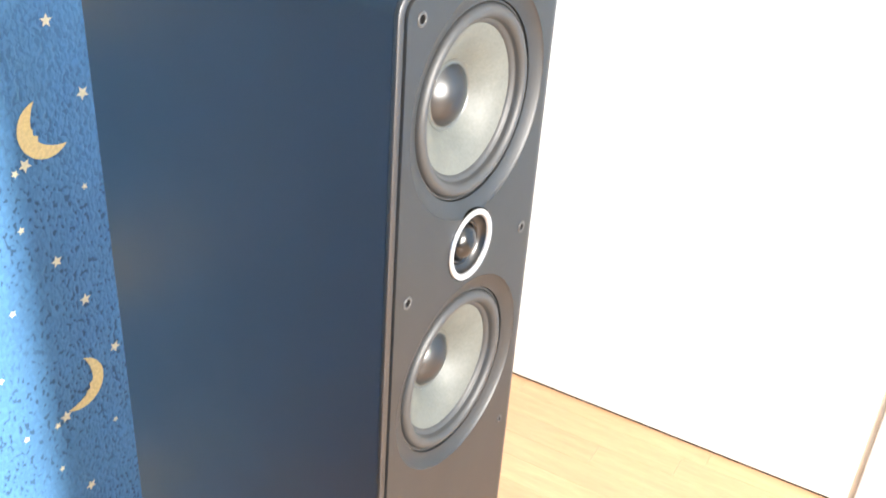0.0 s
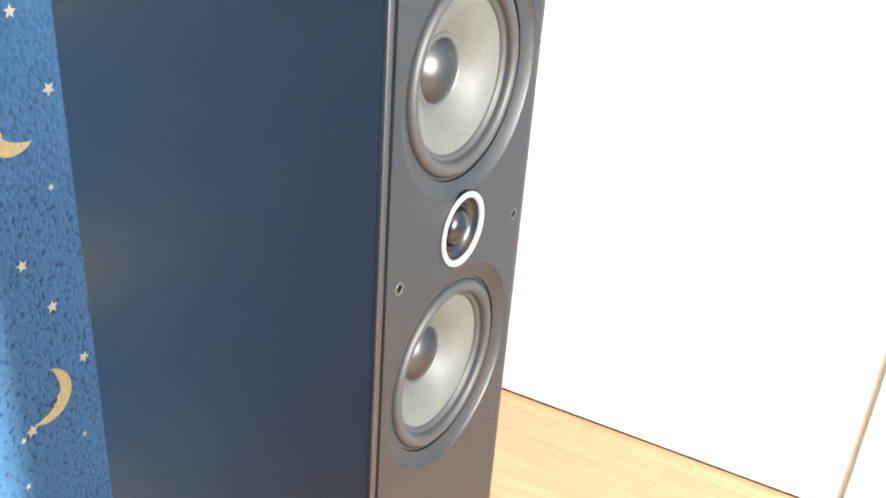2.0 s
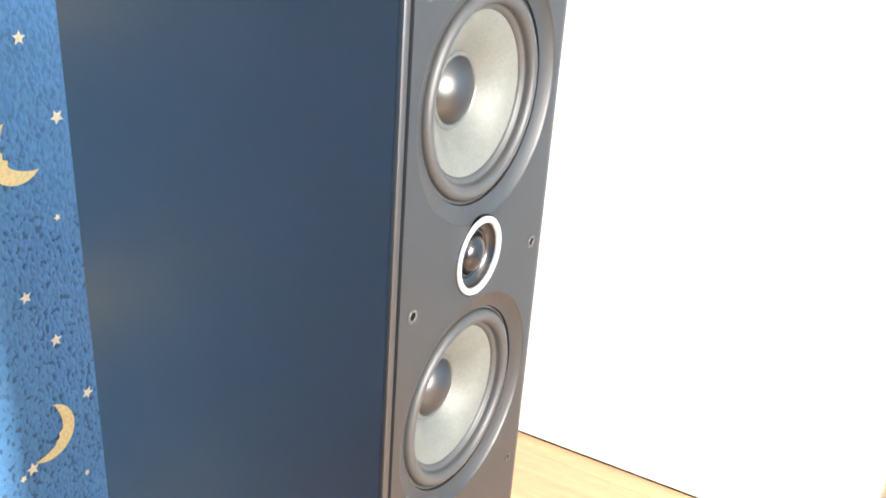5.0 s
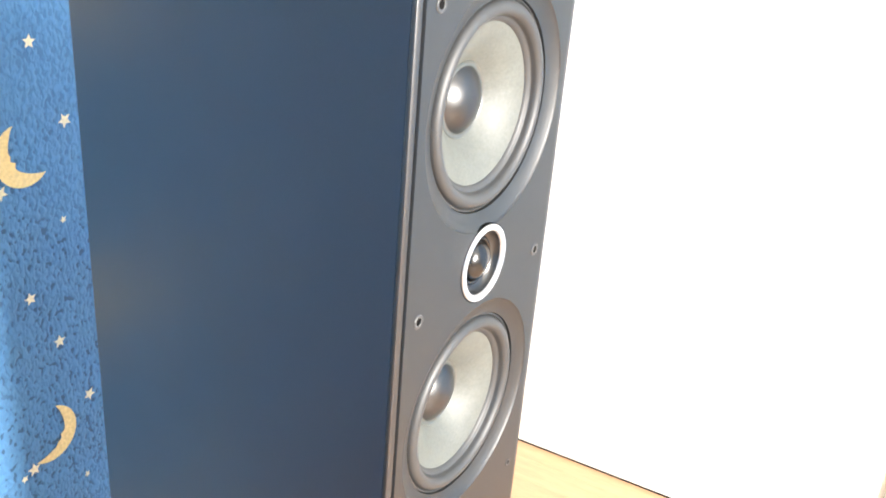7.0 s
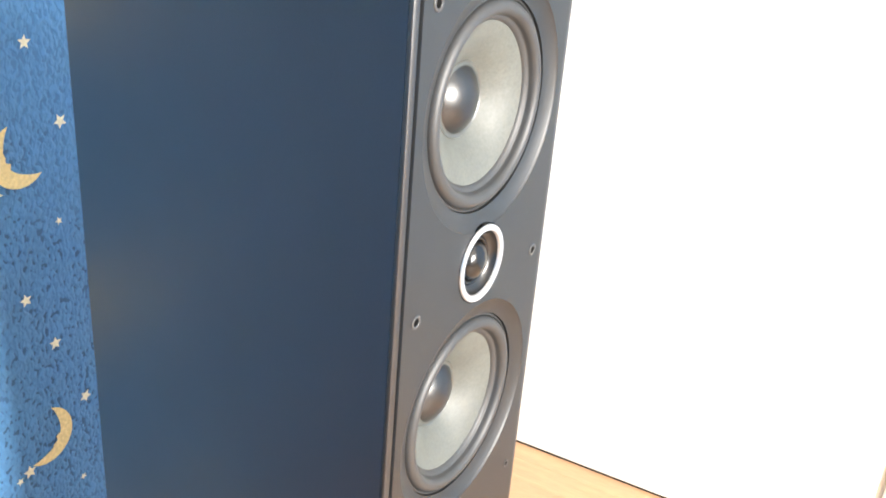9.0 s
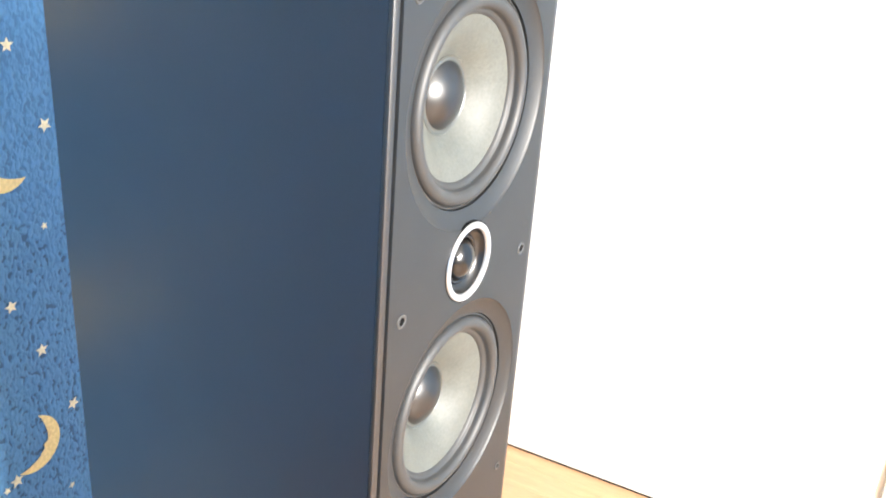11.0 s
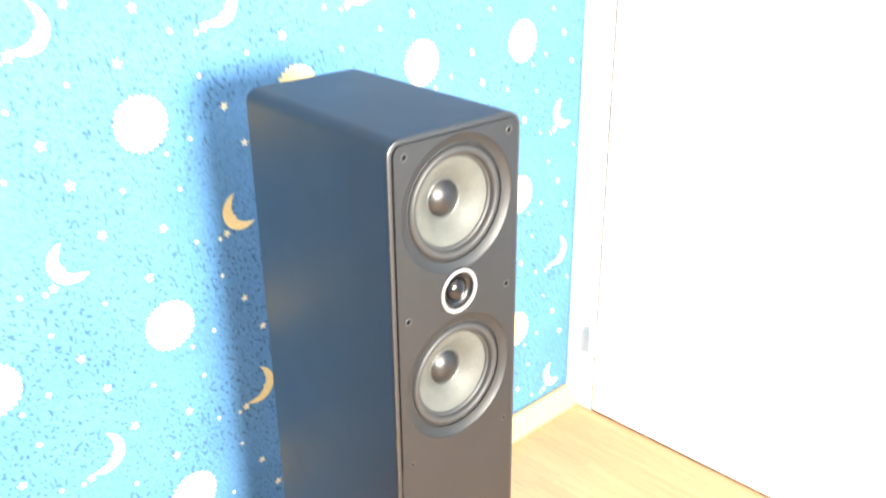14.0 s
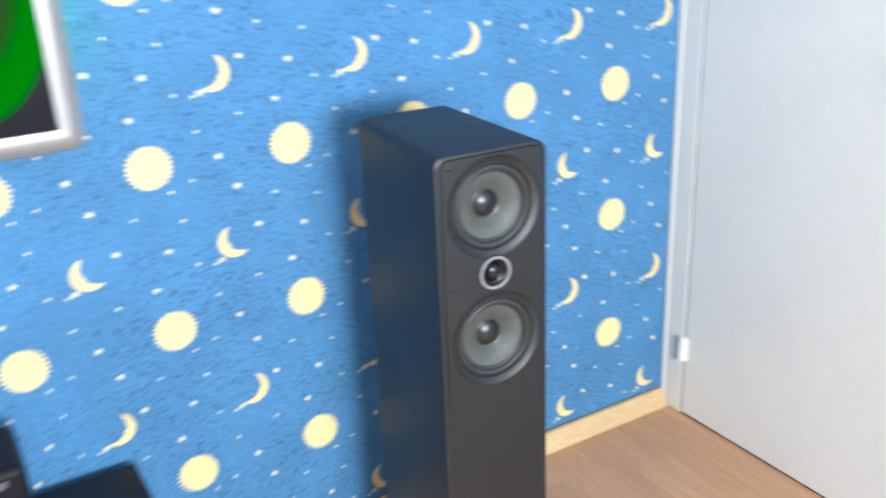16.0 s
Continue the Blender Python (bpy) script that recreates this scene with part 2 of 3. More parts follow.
def lathe(profile, cx=0.0, cz=0.0, seg=72, bm=None, close_start=False, close_end=False):
    """Turn (radius, y) pairs round the y axis through (cx, cz)."""
    bm = bm or bmesh.new()
    rings = []
    for r, y in profile:
        if r < 1e-6:
            rings.append([bm.verts.new((cx, y, cz))])
        else:
            rings.append([bm.verts.new((cx + r * math.cos(2 * math.pi * k / seg), y, cz + r * math.sin(2 * math.pi * k / seg))) for k in range(seg)])
    for a, b in zip(rings, rings[1:]):
        for k in range(seg):
            j = (k + 1) % seg
            q = [a[k % len(a)], a[j % len(a)], b[j % len(b)], b[k % len(b)]]
            q = list(dict.fromkeys(q))
            if len(q) > 2:
                bm.faces.new(q)
    if close_start and len(rings[0]) > 1:
        bm.faces.new(rings[0])
    if close_end and len(rings[-1]) > 1:
        bm.faces.new(rings[-1])
    return bm


def rounded_outline(x0, x1, z0, z1, r_top, r_bottom=0.0, seg=8):
    pts = []
    for cx, cz, a0, r in ((x1 - r_top, z1 - r_top, 0, r_top), (x0 + r_top, z1 - r_top, 90, r_top),
                          (x0 + r_bottom, z0 + r_bottom, 180, r_bottom), (x1 - r_bottom, z0 + r_bottom, 270, r_bottom)):
        n = seg if r > 0 else 0
        for k in range(n + 1):
            a = radians(a0 + 90 * k / max(n, 1))
            pts.append((cx + r * math.cos(a), cz + r * math.sin(a)))
    return pts


def inset_outline(x0, x1, z0, z1, r_top, r_bottom, d):
    return rounded_outline(x0 + d, x1 - d, z0 + d, z1 - d, max(r_top - d, 0.002), max(r_bottom - d, 0.001))


def skin(bm, loops):
    """Join closed loops of (x, y, z), one after the other."""
    rows = [[bm.verts.new(p) for p in loop] for loop in loops]
    for a, b in zip(rows, rows[1:]):
        for k in range(len(a)):
            j = (k + 1) % len(a)
            bm.faces.new((a[k], a[j], b[j], b[k]))
    return rows


# ---- the room ----
T = 0.15
back = thing("wall_north", "blue woodchip wallpaper wall with suns, moons and stars", "wall", kind="structure")
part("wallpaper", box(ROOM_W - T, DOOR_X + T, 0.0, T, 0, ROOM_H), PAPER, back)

JAMB0, GAP0, GAP1, JAMB1 = 0.0, 0.0856, 0.9190, 0.9970     # distances from the wallpaper wall along the door wall
DOOR_TOP = 2.05
east = thing("wall_east", "blue wallpapered wall around a white door", "wall", kind="structure")
part("wallpaper", box(DOOR_X + 0.012, DOOR_X + T, ROOM_S - T, -JAMB1, 0, ROOM_H), PAPER, east)
part("wallpaper", box(DOOR_X + 0.012, DOOR_X + T, -JAMB1, -0.001, DOOR_TOP + 0.075, ROOM_H), PAPER, east)
west = thing("wall_west", "blue wallpapered side wall of the room", "wall", kind="structure")
part("wallpaper", box(ROOM_W - T, ROOM_W, ROOM_S - T, -0.001, 0, ROOM_H), PAPER, west)
south = thing("wall_south", "plain beige wall with a bright window", "wall", kind="structure")
for x0, x1, z0, z1 in ((ROOM_W, WIN_X0, 0, ROOM_H), (WIN_X1, DOOR_X + 0.012, 0, ROOM_H), (WIN_X0, WIN_X1, 0, WIN_Z0), (WIN_X0, WIN_X1, WIN_Z1, ROOM_H)):
    part("plaster", box(x0, x1, ROOM_S - T, ROOM_S, z0, z1), PLAIN, south)
tagged(new("ceiling", finish(box(ROOM_W - T, DOOR_X + T, ROOM_S - T, T, ROOM_H, ROOM_H + 0.1), "ceiling", CEIL)), "plain white painted ceiling", "ceiling", kind="structure")

# window
window = thing("window_1", "white framed window letting in daylight", "window", kind="structure")
yw = ROOM_S - 0.10
for x0, x1, z0, z1 in ((WIN_X0, WIN_X0 + 0.06, WIN_Z0, WIN_Z1), (WIN_X1 - 0.06, WIN_X1, WIN_Z0, WIN_Z1),
                       (WIN_X0 + 0.06, WIN_X1 - 0.06, WIN_Z0, WIN_Z0 + 0.06), (WIN_X0 + 0.06, WIN_X1 - 0.06, WIN_Z1 - 0.06, WIN_Z1)):
    part("window_frame", box(x0, x1, yw - 0.03, yw + 0.03, z0, z1, 0.004), WHITE, window)
pane = part("pane", box(WIN_X0 + 0.06, WIN_X1 - 0.06, yw - 0.003, yw + 0.003, WIN_Z0 + 0.06, WIN_Z1 - 0.06), GLASS, window)
pane.visible_shadow = False
part("window_sill", box(WIN_X0 - 0.04, WIN_X1 + 0.04, ROOM_S - 0.06, ROOM_S + 0.12, WIN_Z0 - 0.03, WIN_Z0 - 0.001, 0.006), WHITE, window)

# door and its frame
frame_ob = thing("door_frame", "white painted wooden door frame", "door frame", kind="structure")
part("hinge_jamb", box(DOOR_X, DOOR_X + 0.10, -(GAP0 - 0.003), -0.016, 0, DOOR_TOP + 0.075, 0.003), WHITE, frame_ob)
part("jamb_trim", box(DOOR_X - 0.004, DOOR_X + 0.05, -0.0155, -0.0005, 0, DOOR_TOP + 0.075, 0.003), WHITE, frame_ob)
part("lock_jamb", box(DOOR_X, DOOR_X + 0.10, -JAMB1, -(GAP1 + 0.001), 0, DOOR_TOP + 0.075, 0.003), WHITE, frame_ob)
part("head", box(DOOR_X, DOOR_X + 0.10, -GAP1, -GAP0, DOOR_TOP + 0.004, DOOR_TOP + 0.075, 0.003), WHITE, frame_ob)
# added dark strip that stands in for the shade in the hinge gap
part("door_seal", box(DOOR_X + 0.0035, DOOR_X + 0.0995, -(GAP0 + 0.0018), -(GAP0 - 0.0028), 0.006, DOOR_TOP), DARK, frame_ob)
part("door_stop", box(DOOR_X + 0.007, DOOR_X + 0.0995, -(GAP1 + 0.0005), -(GAP1 - 0.0105), 0.006, DOOR_TOP), REBATE, frame_ob, "bare pine rebate strip")
# added dark strip, gives the gap under the leaf its shade
part("threshold", box(DOOR_X + 0.004, DOOR_X + 0.12, -GAP1, -GAP0, 0, 0.0025), DARK, frame_ob)
door = thing("door_1", "smooth white painted flush door, closed", "door", kind="structure")
part("leaf", box(DOOR_X + 0.001, DOOR_X + 0.041, -(GAP1 - 0.011), -(GAP0 + 0.002), 0.0058, DOOR_TOP, 0.002), WHITE, door)
for hz in (0.218, 1.83):
    hinge = part("hinge", lathe([(0.0, -0.037), (0.0095, -0.037), (0.0110, -0.035), (0.0110, -0.001), (0.0104, 0.0), (0.0110, 0.001), (0.0110, 0.035), (0.0095, 0.037), (0.0, 0.037)], seg=24), WHITE, door, "white painted barrel hinge", True)
    hinge.matrix_basis = pose(DOOR_X - 0.010, -0.086, hz, 90, 0, 0)
    part("hinge_plate", box(DOOR_X - 0.0075, DOOR_X + 0.0005, -0.1010, -0.0905, hz - 0.036, hz + 0.036, 0.002), WHITE, door, "white painted hinge plate")
HY, HZ = -0.848, 1.105
rose = part("handle_rose", lathe([(0.0, 0.0), (0.026, 0.0), (0.026, 0.006), (0.022, 0.009), (0.011, 0.010), (0.010, 0.045), (0.0, 0.045)], seg=40), CHROME, door, "round brushed steel rose", True)
rose.matrix_basis = pose(DOOR_X + 0.001, HY, HZ, 0, 0, 90)
lever = bmesh.new()
path = [(DOOR_X - 0.040, HY, HZ), (DOOR_X - 0.052, HY + 0.003, HZ), (DOOR_X - 0.056, HY + 0.014, HZ), (DOOR_X - 0.056, HY + 0.060, HZ), (DOOR_X - 0.055, HY + 0.118, HZ - 0.002)]
loops = []
for k, c in enumerate(path):
    a = Vector(path[min(k + 1, len(path) - 1)]) - Vector(path[max(k - 1, 0)])
    a.normalize()
    s = a.cross(Vector((0, 0, 1))).normalized()
    loops.append([tuple(Vector(c) + s * 0.0085 * math.cos(t) + Vector((0, 0, 1)) * 0.0095 * math.sin(t)) for t in [2 * math.pi * j / 16 for j in range(16)]])
rows_ = skin(lever, loops)
lever.faces.new(rows_[0]), lever.faces.new(rows_[-1])
part("lever", lever, CHROME, door, "brushed steel lever handle", True, 50)
sleeve = lathe([(0.0, 0.0), (0.0098, 0.0), (0.0102, 0.001), (0.0102, 0.055), (0.0098, 0.056), (0.0, 0.056)], seg=28)
part("grip", sleeve, BLACK, door, "dark grip sleeve of the handle", True, 40).matrix_basis = pose(DOOR_X - 0.056, HY + 0.018, HZ - 0.0004)
collar = lathe([(0.0, 0.0), (0.0118, 0.0), (0.0124, 0.0012), (0.0124, 0.0068), (0.0118, 0.008), (0.0, 0.008)], seg=28)
part("collar", collar, CHROME, door, "bright steel collar of the handle", True, 40).matrix_basis = pose(DOOR_X - 0.056, HY + 0.0742, HZ - 0.0008)
key = part("key_rose", lathe([(0.0, 0.0), (0.028, 0.0), (0.028, 0.005), (0.024, 0.009), (0.012, 0.010), (0.0105, 0.014), (0.0112, 0.027), (0.0095, 0.031), (0.0, 0.032)], seg=40), CHROME, door, "round steel lock rose with a small turn knob", True)
key.matrix_basis = pose(DOOR_X + 0.001, HY + 0.010, HZ - 0.083, 0, 0, 90)

# skirting with a sloping face
def skirting(length):
    bm = bmesh.new()
    prof = [(0.0005, 0.001), (0.0385, 0.001), (0.0390, 0.006), (0.0150, 0.0480), (0.0135, 0.0500), (0.0110, 0.0510), (0.0005, 0.0510)]
    a = [bm.verts.new((0, -d, z)) for d, z in prof]
    b = [bm.verts.new((length, -d, z)) for d, z in prof]
    for k in range(len(prof)):
        j = (k + 1) % len(prof)
        bm.faces.new((a[k], a[j], b[j], b[k]))
    bm.faces.new(a), bm.faces.new(b)
    return bm


ob = new("baseboard", finish(skirting(DOOR_X - 0.0065 - ROOM_W), "baseboard", SKIRT))
ob.location = (ROOM_W, 0, 0)
# shade and dirt of the joint, put in as a thin dark strip
part("joint", box(0.002, DOOR_X - 0.0085 - ROOM_W, -0.0018, -0.0003, 0.0512, 0.0532), DARK, ob, "dark strip for the shade and dirt in the joint above the board")
tagged(ob, "pale pine skirting board along the wallpaper", "skirting board", kind="structure")
ob = new("baseboard", finish(skirting(-JAMB1 - 0.001 - ROOM_S), "baseboard", SKIRT))
ob.matrix_basis = pose(DOOR_X + 0.012, -JAMB1 - 0.001, 0, 0, 0, -90)
tagged(ob, "pale pine skirting board beside the door frame", "skirting board", kind="structure")


# ---- printed motifs of the wallpaper ----
CELL_U, CELL_V = 0.2975, 0.3545
ORIGIN_U, ORIGIN_V = -0.134, 1.0085


def flat(points, name, mat):
    bm = bmesh.new()
    bm.faces.new([bm.verts.new((x, 0, z)) for x, z in points])
    me = finish(bm, name, mat)
    return me


def sun_shape(r=0.045, rays=26):
    """A disc with flame-like rays, parted by narrow notches."""
    out = []
    rng = random.Random(3)
    for k in range(rays):
        tip = r * rng.uniform(1.01, 1.06)
        for f, q in ((0.0, 0.82 * r), (0.13, 0.95 * r), (0.50, tip), (0.80, 0.98 * r)):
            a = 2 * math.pi * (k + f) / rays
            out.append((q * math.cos(a), q * math.sin(a)))
    return out


def moon_shape(kind):
    """A crescent with a small nose on its inner edge."""
    out = []
    if kind == 0:      # lying open to the upper right
        R, turn, half, thick = 0.0358, 211, 107, 0.0195
    else:              # slim, open to the lower left
        R, turn, half, thick = 0.0372, -27, 102, 0.0175
    lo, hi = -half, half
    for k in range(25):
        a = radians(turn + lo + (hi - lo) * k / 24)
        out.append((R * math.cos(a), R * math.sin(a)))
    p, q = Vector(out[-1]), Vector(out[0])
    mid, ax = (p + q) / 2, Vector((math.cos(radians(turn)), math.sin(radians(turn))))
    depth = R - mid.dot(ax) - thick
    for k in range(1, 28):
        t = k / 28
        bulge = math.sin(math.pi * t) ** 0.8 * depth
        nose = 0.0050 * math.exp(-((t - 0.50) / 0.045) ** 2) + 0.0024 * math.exp(-((t - 0.64) / 0.04) ** 2)
        pt = p.lerp(q, t) + ax * (bulge - nose)
        out.append((pt.x, pt.y))
    return out


def star_shape(cx, cz, r, turn):
    return [(cx + (r if k % 2 == 0 else 0.46 * r) * math.cos(radians(turn + 36 * k)), cz + (r if k % 2 == 0 else 0.46 * r) * math.sin(radians(turn + 36 * k))) for k in range(10)]


BIG_STARS = [(0.172, 0.2850), (0.207, 0.194), (0.012, 0.1755), (0.2735, 0.0985), (0.140, -0.0005), (0.119, 0.132)]
SMALL_STARS = [(0.080, 0.3135), (0.035, 0.298), (0.251, 0.256), (0.050, 0.2345), (0.068, 0.134), (0.193, 0.080), (0.101, 0.057), (0.105, 0.126)]
SUN_MESH = flat(sun_shape(), "sun_print", PRINT_SUN)
MOONS = [(flat(moon_shape(0), "moon_print", PRINT_MOON), 0.1507, 0.1667), (flat(moon_shape(1), "moon_print", PRINT_MOON), 0.1465, 0.167)]


def slip(u, rad):
    """One strip of the paper is pasted a little off."""
    return 0.008 if -0.04 < u < 0.125 and rad != 0.046 else 0.0


def print_wall(parent, u0, u1, v0, v1, to_world, turn):
    """Prints the repeat over a stretch of wall; to_world takes (u, v) to a place 1 mm off the paper."""
    rng = random.Random(5)
    stars = bmesh.new()
    rot = Matrix.Rotation(radians(turn), 4, "Z")
    for i in range(math.floor((u0 - ORIGIN_U) / CELL_U) - 1, math.ceil((u1 - ORIGIN_U) / CELL_U) + 1):
        for j in range(math.floor((v0 - ORIGIN_V) / CELL_V) - 1, math.ceil((v1 - ORIGIN_V) / CELL_V) + 1):
            bu, bv = ORIGIN_U + i * CELL_U, ORIGIN_V + j * CELL_V
            mesh, mu, mv = MOONS[0 if j % 2 else 1]
            for data, name, du, dv, rad in ((SUN_MESH, "sun_print", 0, 0, 0.046), (mesh, "moon_print", mu, mv, 0.04)):
                u, v = bu + du + slip(bu + du, rad), bv + dv
                if u0 + rad < u < u1 - rad and v0 + rad < v < v1 - rad:
                    ob = new(name, data)
                    ob.parent = parent
                    ob.matrix_basis = Matrix.Translation(to_world(u, v)) @ rot
            for table, r in ((BIG_STARS, 0.0088), (SMALL_STARS, 0.0052)):
                for du, dv in table:
                    u, v = bu + du + slip(bu + du, 0), bv + dv
                    if u0 + 0.01 < u < u1 - 0.01 and v0 + 0.01 < v < v1 - 0.01:
                        stars.faces.new([stars.verts.new(to_world(x, z)) for x, z in star_shape(u, v, r * rng.uniform(0.92, 1.08), rng.uniform(0, 60))])
    ob = part("star_print", stars, PRINT_STAR, parent)
    ob["kind"] = "stuff"


print_wall(back, -2.0, DOOR_X - 0.006, 0.06, 2.3, lambda u, v: Vector((u, -0.0012, v)), 0)
print_wall(east, 1.0, 2.2, 0.06, 2.2, lambda u, v: Vector((DOOR_X + 0.0108, -u, v)), -90)


# ---- the loudspeaker ----
HW, DEPTH, TOP = 0.106, 0.339, 1.0925      # half width, depth, height of the top
Z0 = 0.036
PHI = 0.0614
speaker = thing("floorstanding_speaker", "charcoal floorstanding loudspeaker with two grey cones, no grille", "loudspeaker", pose(0, -0.5649, 0, 0, 0, -math.degrees(PHI)))

body = bmesh.new()
R_TOP = 0.0205


def outline(d, y):
    return [(x, y, z) for x, z in inset_outline(-HW - 0.003 + 0.0085 * y / DEPTH, HW + 0.0006 - 0.004 * y / DEPTH, Z0, TOP, R_TOP, 0.003, d)]


rows_ = skin(body, [outline(0.003, DEPTH), outline(0.0008, DEPTH - 0.0008), outline(0.0, DEPTH - 0.003), outline(0.0, 0.0050), outline(0.0064, 0.0051), outline(0.0073, 0.0060), outline(0.0073, 0.075)])
body.faces.new(rows_[0])
body.faces.new(rows_[-1])
part("cabinet", body, VINYL, speaker, "graphite vinyl cabinet with rounded top edges", True, 40)
lip = bmesh.new()
skin(lip, [outline(0.0005, 0.0050), outline(0.0, 0.0045), outline(0.0, 0.0032), outline(0.0006, 0.0018), outline(0.0022, 0.0010), outline(0.0060, 0.0010), outline(0.0068, 0.0018), outline(0.0069, 0.0050)])
part("front_trim", lip, TRIM, speaker, "satin grey lip round the front", True, 40)

WOOFERS, TWEETER, PANEL_Z0 = (0.9897, 0.7412), 0.8697, 0.622
GROOVE_Z = 0.631
DISH, TW_R = 0.0922, 0.0318
panel = bmesh.new()
edges = []


def ring(pts, y=0.0):
    vs = [panel.verts.new((x, y, z)) for x, z in pts]
    edges.extend(panel.edges.new((vs[k], vs[(k + 1) % len(vs)])) for k in range(len(vs)))
    return vs


upper = rounded_outline(-0.1004, 0.0984, PANEL_Z0, TOP - 0.0076, 0.0135, 0.0)
face_loop = ring(upper[:-2] + [(-0.1004, GROOVE_Z + 0.002), (-0.1020, GROOVE_Z), (-0.1020, Z0 + 0.008), (0.0996, Z0 + 0.008), (0.0996, GROOVE_Z), (0.0984, GROOVE_Z + 0.002)])
SEG = 72
for cz, r in ((WOOFERS[0], DISH + 0.0012), (TWEETER, TW_R), (WOOFERS[1], DISH + 0.0012)):
    ring([(r * math.cos(2 * math.pi * k / SEG), cz + r * math.sin(2 * math.pi * k / SEG)) for k in range(SEG)])
bmesh.ops.triangle_fill(panel, use_beauty=True, use_dissolve=False, edges=edges, normal=(0, -1, 0))
rim = [panel.verts.new((v.co.x * (1.005 if v.co.z > GROOVE_Z + 0.001 else 1.0005), 0.0014, v.co.z + (0.0005 if v.co.z > 1 else 0.0))) for v in face_loop]
rim2 = [panel.verts.new((v.co.x, 0.013, v.co.z)) for v in rim]
for a, b in ((face_loop, rim), (rim, rim2)):
    for k in range(len(a)):
        j = (k + 1) % len(a)
        panel.faces.new((a[k], a[j], b[j], b[k]))
for cz in WOOFERS:
    prof = [(DISH + 0.0012, 0.0), (DISH, 0.0), (DISH - 0.0007, 0.0010)]
    for k in range(1, 13):
        t = k / 12
        prof.append((DISH - 0.0007 - 0.0130 * t, 0.0010 + 0.0024 * t + 0.0024 * (1 - (1 - t) ** 2)))
    prof += [(0.0783, 0.0075), (0.0780, 0.020)]
    lathe(prof, 0, cz, SEG, panel)
lathe([(TW_R, 0.0), (TW_R, 0.012)], 0, TWEETER, SEG, panel)
bmesh.ops.remove_doubles(panel, verts=list(panel.verts), dist=0.00005)
part("front_baffle", panel, BAFFLE, speaker, "charcoal satin moulded front baffle", True, 30)

for cz in WOOFERS:
    w = part("woofer", lathe([(0.0780, 0.0110), (0.0777, 0.0076), (0.0766, 0.0072), (0.0754, 0.0086), (0.0752, 0.019)], 0, cz, SEG), RUBBER, speaker, "round bass driver with grey paper cone", True, 50)
    roll = []
    for k in range(13):
        a = math.pi * k / 12
        roll.append((0.0696 + 0.0058 * math.cos(a), 0.0093 - 0.0062 * math.sin(a)))
    roll += [(0.0632, 0.0104), (0.0624, 0.0106), (0.0600, 0.0118), (0.0592, 0.0136)]
    part("surround", lathe(roll, 0, cz, SEG), RUBBER, w, "dark rubber roll surround", True, 60)
    cone = []
    for k in range(11):
        t = k / 10
        cone.append((0.0600 - 0.0340 * t, 0.0132 + 0.0200 * t - 0.0030 * math.sin(math.pi * t)))
    cone.append((0.0250, 0.0357))
    part("cone", lathe(cone, 0, cz, SEG), CONE, w, "pale grey speckled paper cone", True, 60)
    cap = [(0.0262, 0.0362), (0.0259, 0.0325)]
    for k in range(1, 15):
        a = radians(48) * (1 - k / 14)
        cap.append((0.0257 * math.sin(a) / math.sin(radians(48)), 0.0320 - 0.0108 * (math.cos(a) - math.cos(radians(48))) / (1 - math.cos(radians(48)))))
    fillet = [(0.0246, 0.0307), (0.0251, 0.0310), (0.0257, 0.0312), (0.0264, 0.03125), (0.0271, 0.0311), (0.0278, 0.0308), (0.0284, 0.0304), (0.0288, 0.0308)]
    part("glue_ring", lathe(fillet, 0, cz, SEG), GLUE, w, "shiny bead of glue round the dust cap", True, 60)
    part("dust_cap", lathe(cap, 0, cz, SEG), CAP, w, "dark glossy domed dust cap", True, 60)

part("tweeter_seat", lathe([(0.0318, 0.006), (0.0318, -0.0003), (0.0311, -0.0003), (0.0311, 0.006)], 0, TWEETER, SEG), HOLE, speaker, "dark joint round the tweeter", True, 40)
tw = part("tweeter", lathe([(0.0308, 0.010), (0.0310, -0.0008), (0.0304, -0.0016), (0.0266, -0.0016), (0.0258, -0.0008), (0.0256, 0.001)], 0, TWEETER, SEG), SILVER, speaker, "tweeter with a bright silver ring", True, 40)
part("horn", lathe([(0.0257, 0.0006), (0.0250, 0.0030), (0.0236, 0.0052), (0.0218, 0.0066), (0.0205, 0.0072), (0.0203, 0.0082)], 0, TWEETER, SEG), HORN, tw, "dark flared tweeter plate", True, 50)
tr = [(0.0205, 0.0082)]
for k in range(9):
    a = math.pi * k / 8
    tr.append((0.0181 + 0.0021 * math.cos(a), 0.0080 - 0.0026 * math.sin(a)))
part("dome_surround", lathe(tr, 0, TWEETER, SEG), DOME, tw, "rubbery half-roll round the dome", True, 60)
dm = [(0.0162, 0.0086)]
for k in range(0, 11):
    a = math.pi / 2 * k / 10
    dm.append((0.0158 * math.cos(a), 0.0080 - 0.0098 * math.sin(a)))
dm[-1] = (0.0, -0.0018)
part("dome", lathe(dm, 0, TWEETER, SEG), DOME, tw, "glossy black dome", True, 60)

SOCKET_Z = (1.0698, 0.8533, 0.6364 + 0.0)
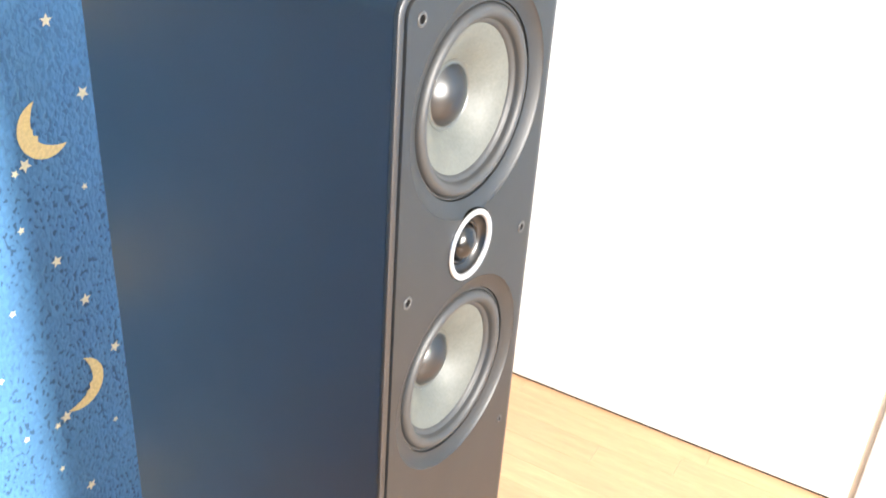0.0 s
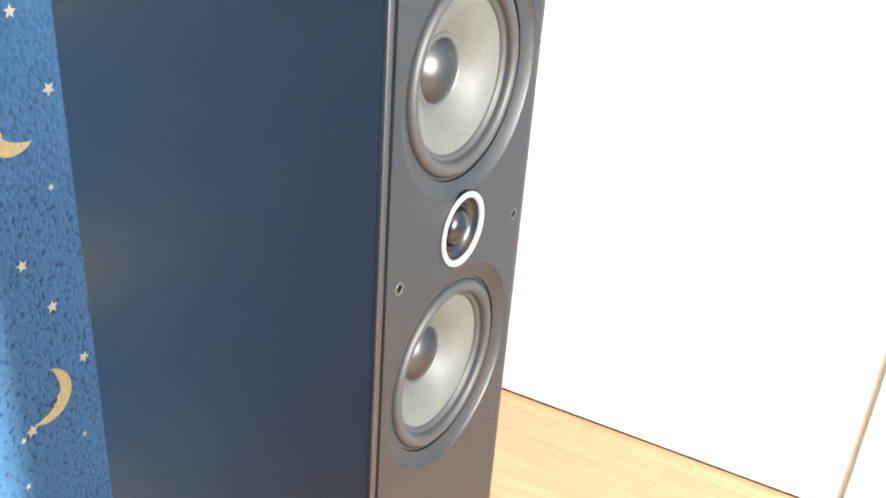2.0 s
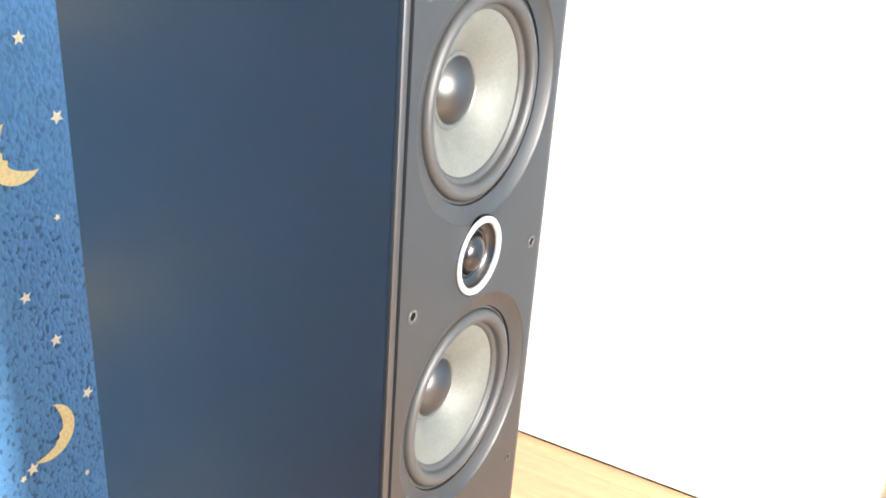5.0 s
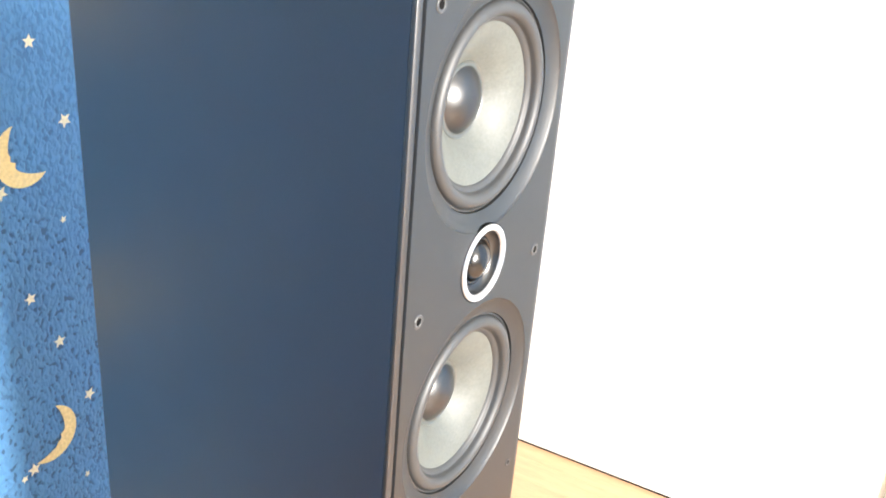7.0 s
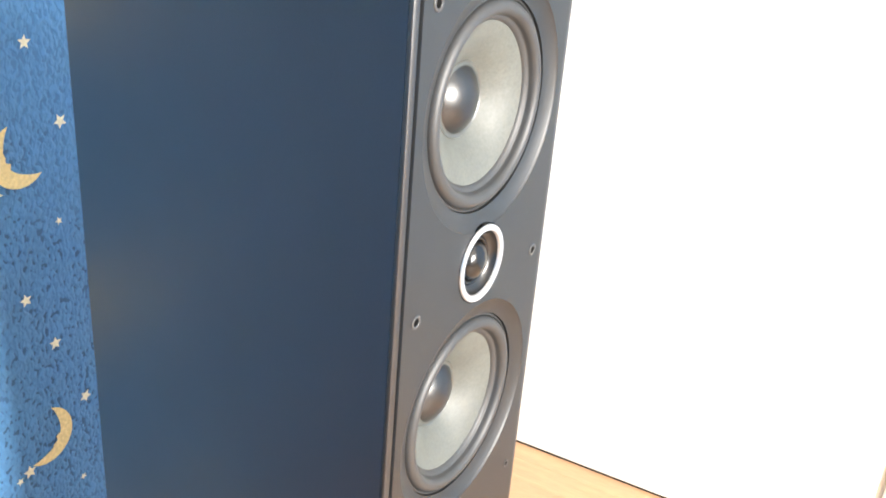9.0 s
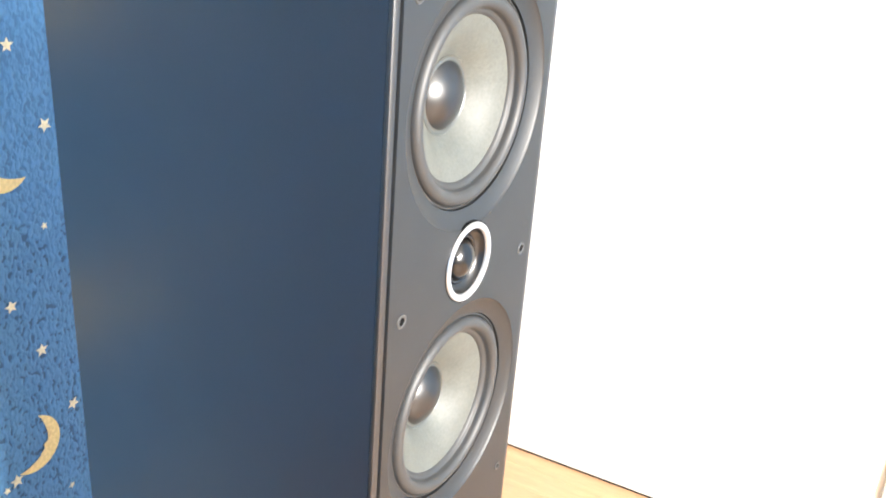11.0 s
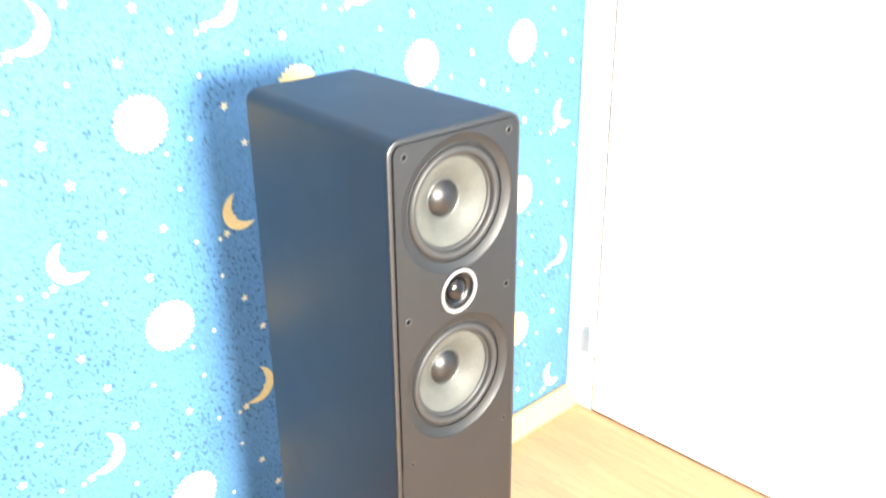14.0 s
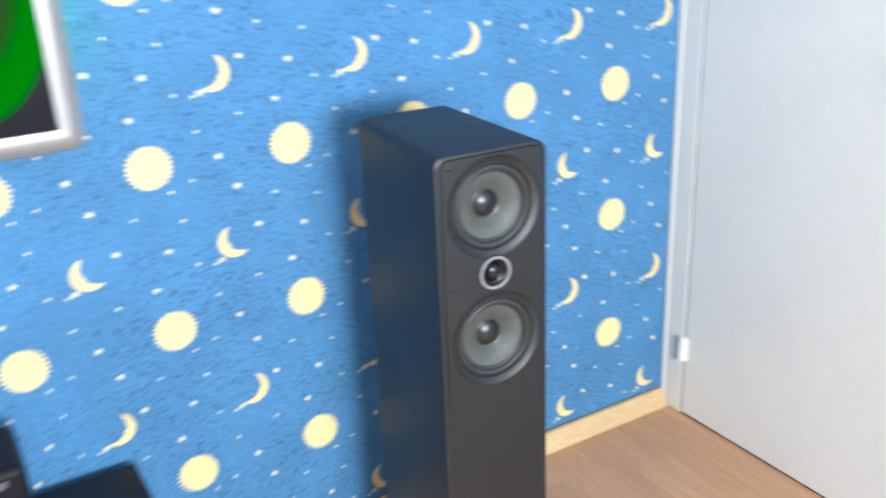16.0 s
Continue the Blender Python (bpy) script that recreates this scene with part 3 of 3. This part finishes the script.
for row, z in enumerate(SOCKET_Z):
    for x in (-0.085, 0.085):
        r = 0.0054 if row < 2 else 0.0040
        s = part("grille_socket", lathe([(r, 0.001), (r, -0.0003), (r * 0.92, -0.0008), (r * 0.66, -0.0008), (r * 0.58, -0.0004), (r * 0.57, 0.0001)], x, z, 24), SOCKET, speaker, "small round grille fixing socket", True, 50)
        # flat black disc on the solid panel, in place of a shaded hole
        part("hole", lathe([(r * 0.58, -0.0002), (0, -0.0002)], x, z, 20), HOLE, s)

plinth = part("plinth", box(-0.135, 0.135, 0.0, DEPTH + 0.02, 0.012, Z0, 0.004), BLACK, speaker, "black plinth")
for x in (-0.12, 0.12):
    for y in (0.02, DEPTH):
        f = part("foot", lathe([(0, 0), (0.008, 0), (0.010, 0.004), (0.010, 0.0115), (0, 0.0115)], seg=20), BLACK, speaker)
        f.matrix_basis = pose(x, y, 0.0005, 90, 0, 0)

# ---- television on the wall, low bench and black boxes ----
TVX1, TVZ0, TVY = -0.545, 1.080, -0.060
tv = thing("television", "wall-mounted television with silver frame and green picture", "television")
bez = bmesh.new()
TVX0, TVZ1 = TVX1 - 0.95, TVZ0 + 0.58


def tvloop(d, y, r):
    return [(x, y, z) for x, z in rounded_outline(TVX0 + d, TVX1 - d, TVZ0 + d, TVZ1 - d, r, r)]


skin(bez, [tvloop(0.008, -0.0425, 0.02), tvloop(0.0, TVY + 0.0165, 0.022), tvloop(0.001, TVY + 0.0135, 0.022), tvloop(0.005, TVY + 0.010, 0.020), tvloop(0.012, TVY + 0.005, 0.016),
           tvloop(0.020, TVY + 0.0015, 0.012), tvloop(0.029, TVY, 0.008), tvloop(0.0425, TVY + 0.003, 0.003), tvloop(0.044, TVY + 0.010, 0.002)])
part("bezel", bez, TV_SILVER, tv, "silver rounded bezel", True, 50)
part("screen", box(TVX0 + 0.03, TVX1 - 0.03, TVY + 0.008, TVY + 0.014, TVZ0 + 0.03, TVZ1 - 0.03), SCREEN_BLACK, tv, "dark glossy screen")
oval = part("picture", lathe([(1.0, 0.0), (0, 0.0)], 0, 0, 64), SCREEN_PICTURE, tv, "bright green oval with a dim brown centre on the screen")
oval.matrix_basis = Matrix.Translation((-0.72, TVY + 0.0068, 1.40)) @ Matrix.Diagonal((0.165, 1, 0.257, 1))
part("backlight", box(TVX1 - 0.050, TVX1 - 0.038, -0.042, -0.034, TVZ0 + 0.14, TVZ1 - 0.06), GLOW_STRIP, tv, "green backlight strip")
part("bracket", box((TVX0 + TVX1) / 2 - 0.2, (TVX0 + TVX1) / 2 + 0.2, -0.044, -0.0005, TVZ0 + 0.1, TVZ1 - 0.1), BLACK, tv)

bench = thing("tv_bench", "low black wooden television bench against the wall", "tv bench")
BX1, BZ = -0.567, 0.40
part("top", box(-1.75, BX1, -0.44, -0.035, BZ - 0.03, BZ, 0.003), BLACKWOOD, bench)
for x in (BX1 - 0.03, -1.745):
    part("side_panel", box(x, x + 0.025, -0.43, -0.025, 0.001, BZ - 0.0305, 0.002), BLACKWOOD, bench)
part("shelf", box(-1.718, BX1 - 0.0305, -0.42, -0.03, 0.15, 0.17, 0.002), BLACKWOOD, bench)
con = thing("game_console", "black upright console with grey label on the bench", "console")
part("shell", box(-1.00, -0.775, -0.25, -0.08, BZ + 0.001, BZ + 0.198, 0.014, 3), BLACK, con)
part("label_plate", box(-0.838, -0.810, -0.2525, -0.2495, BZ + 0.165, BZ + 0.178), GREY, con)

# ---- floor, plank by plank ----
floor = thing("floor", "warm beech laminate floor of staggered planks", "floor", kind="structure")
part("underlay", box(ROOM_W - T, DOOR_X + T, ROOM_S - T, T, -0.05, -0.008), SUBFLOOR, floor)
PLANK_W, PLANK_L = 0.0653, 0.42
plank_mesh = finish(box(-PLANK_W / 2 + 0.0002, PLANK_W / 2 - 0.0002, -PLANK_L / 2 + 0.0002, PLANK_L / 2 - 0.0002, -0.008, 0, 0.0004, 1), "plank", LAMINATE)
rest = bmesh.new()
rng = random.Random(11)
for i in range(int((DOOR_X + 0.02 - ROOM_W) / PLANK_W) + 1):
    x = DOOR_X + 0.02 - PLANK_W * (i + 0.5)
    y = rng.uniform(-0.5, 0.5) * PLANK_L
    while y > ROOM_S - PLANK_L:
        if x > -0.6 and y > -1.7:
            ob = new("plank", plank_mesh)
            ob.parent = floor
            ob.location = (x, y, 0)
        else:
            box(x - PLANK_W / 2 + 0.0002, x + PLANK_W / 2 - 0.0002, y - PLANK_L / 2 + 0.0002, y + PLANK_L / 2 - 0.0002, -0.008, 0, bm=rest)
        y -= PLANK_L
part("planks", rest, LAMINATE, floor)["kind"] = "stuff"
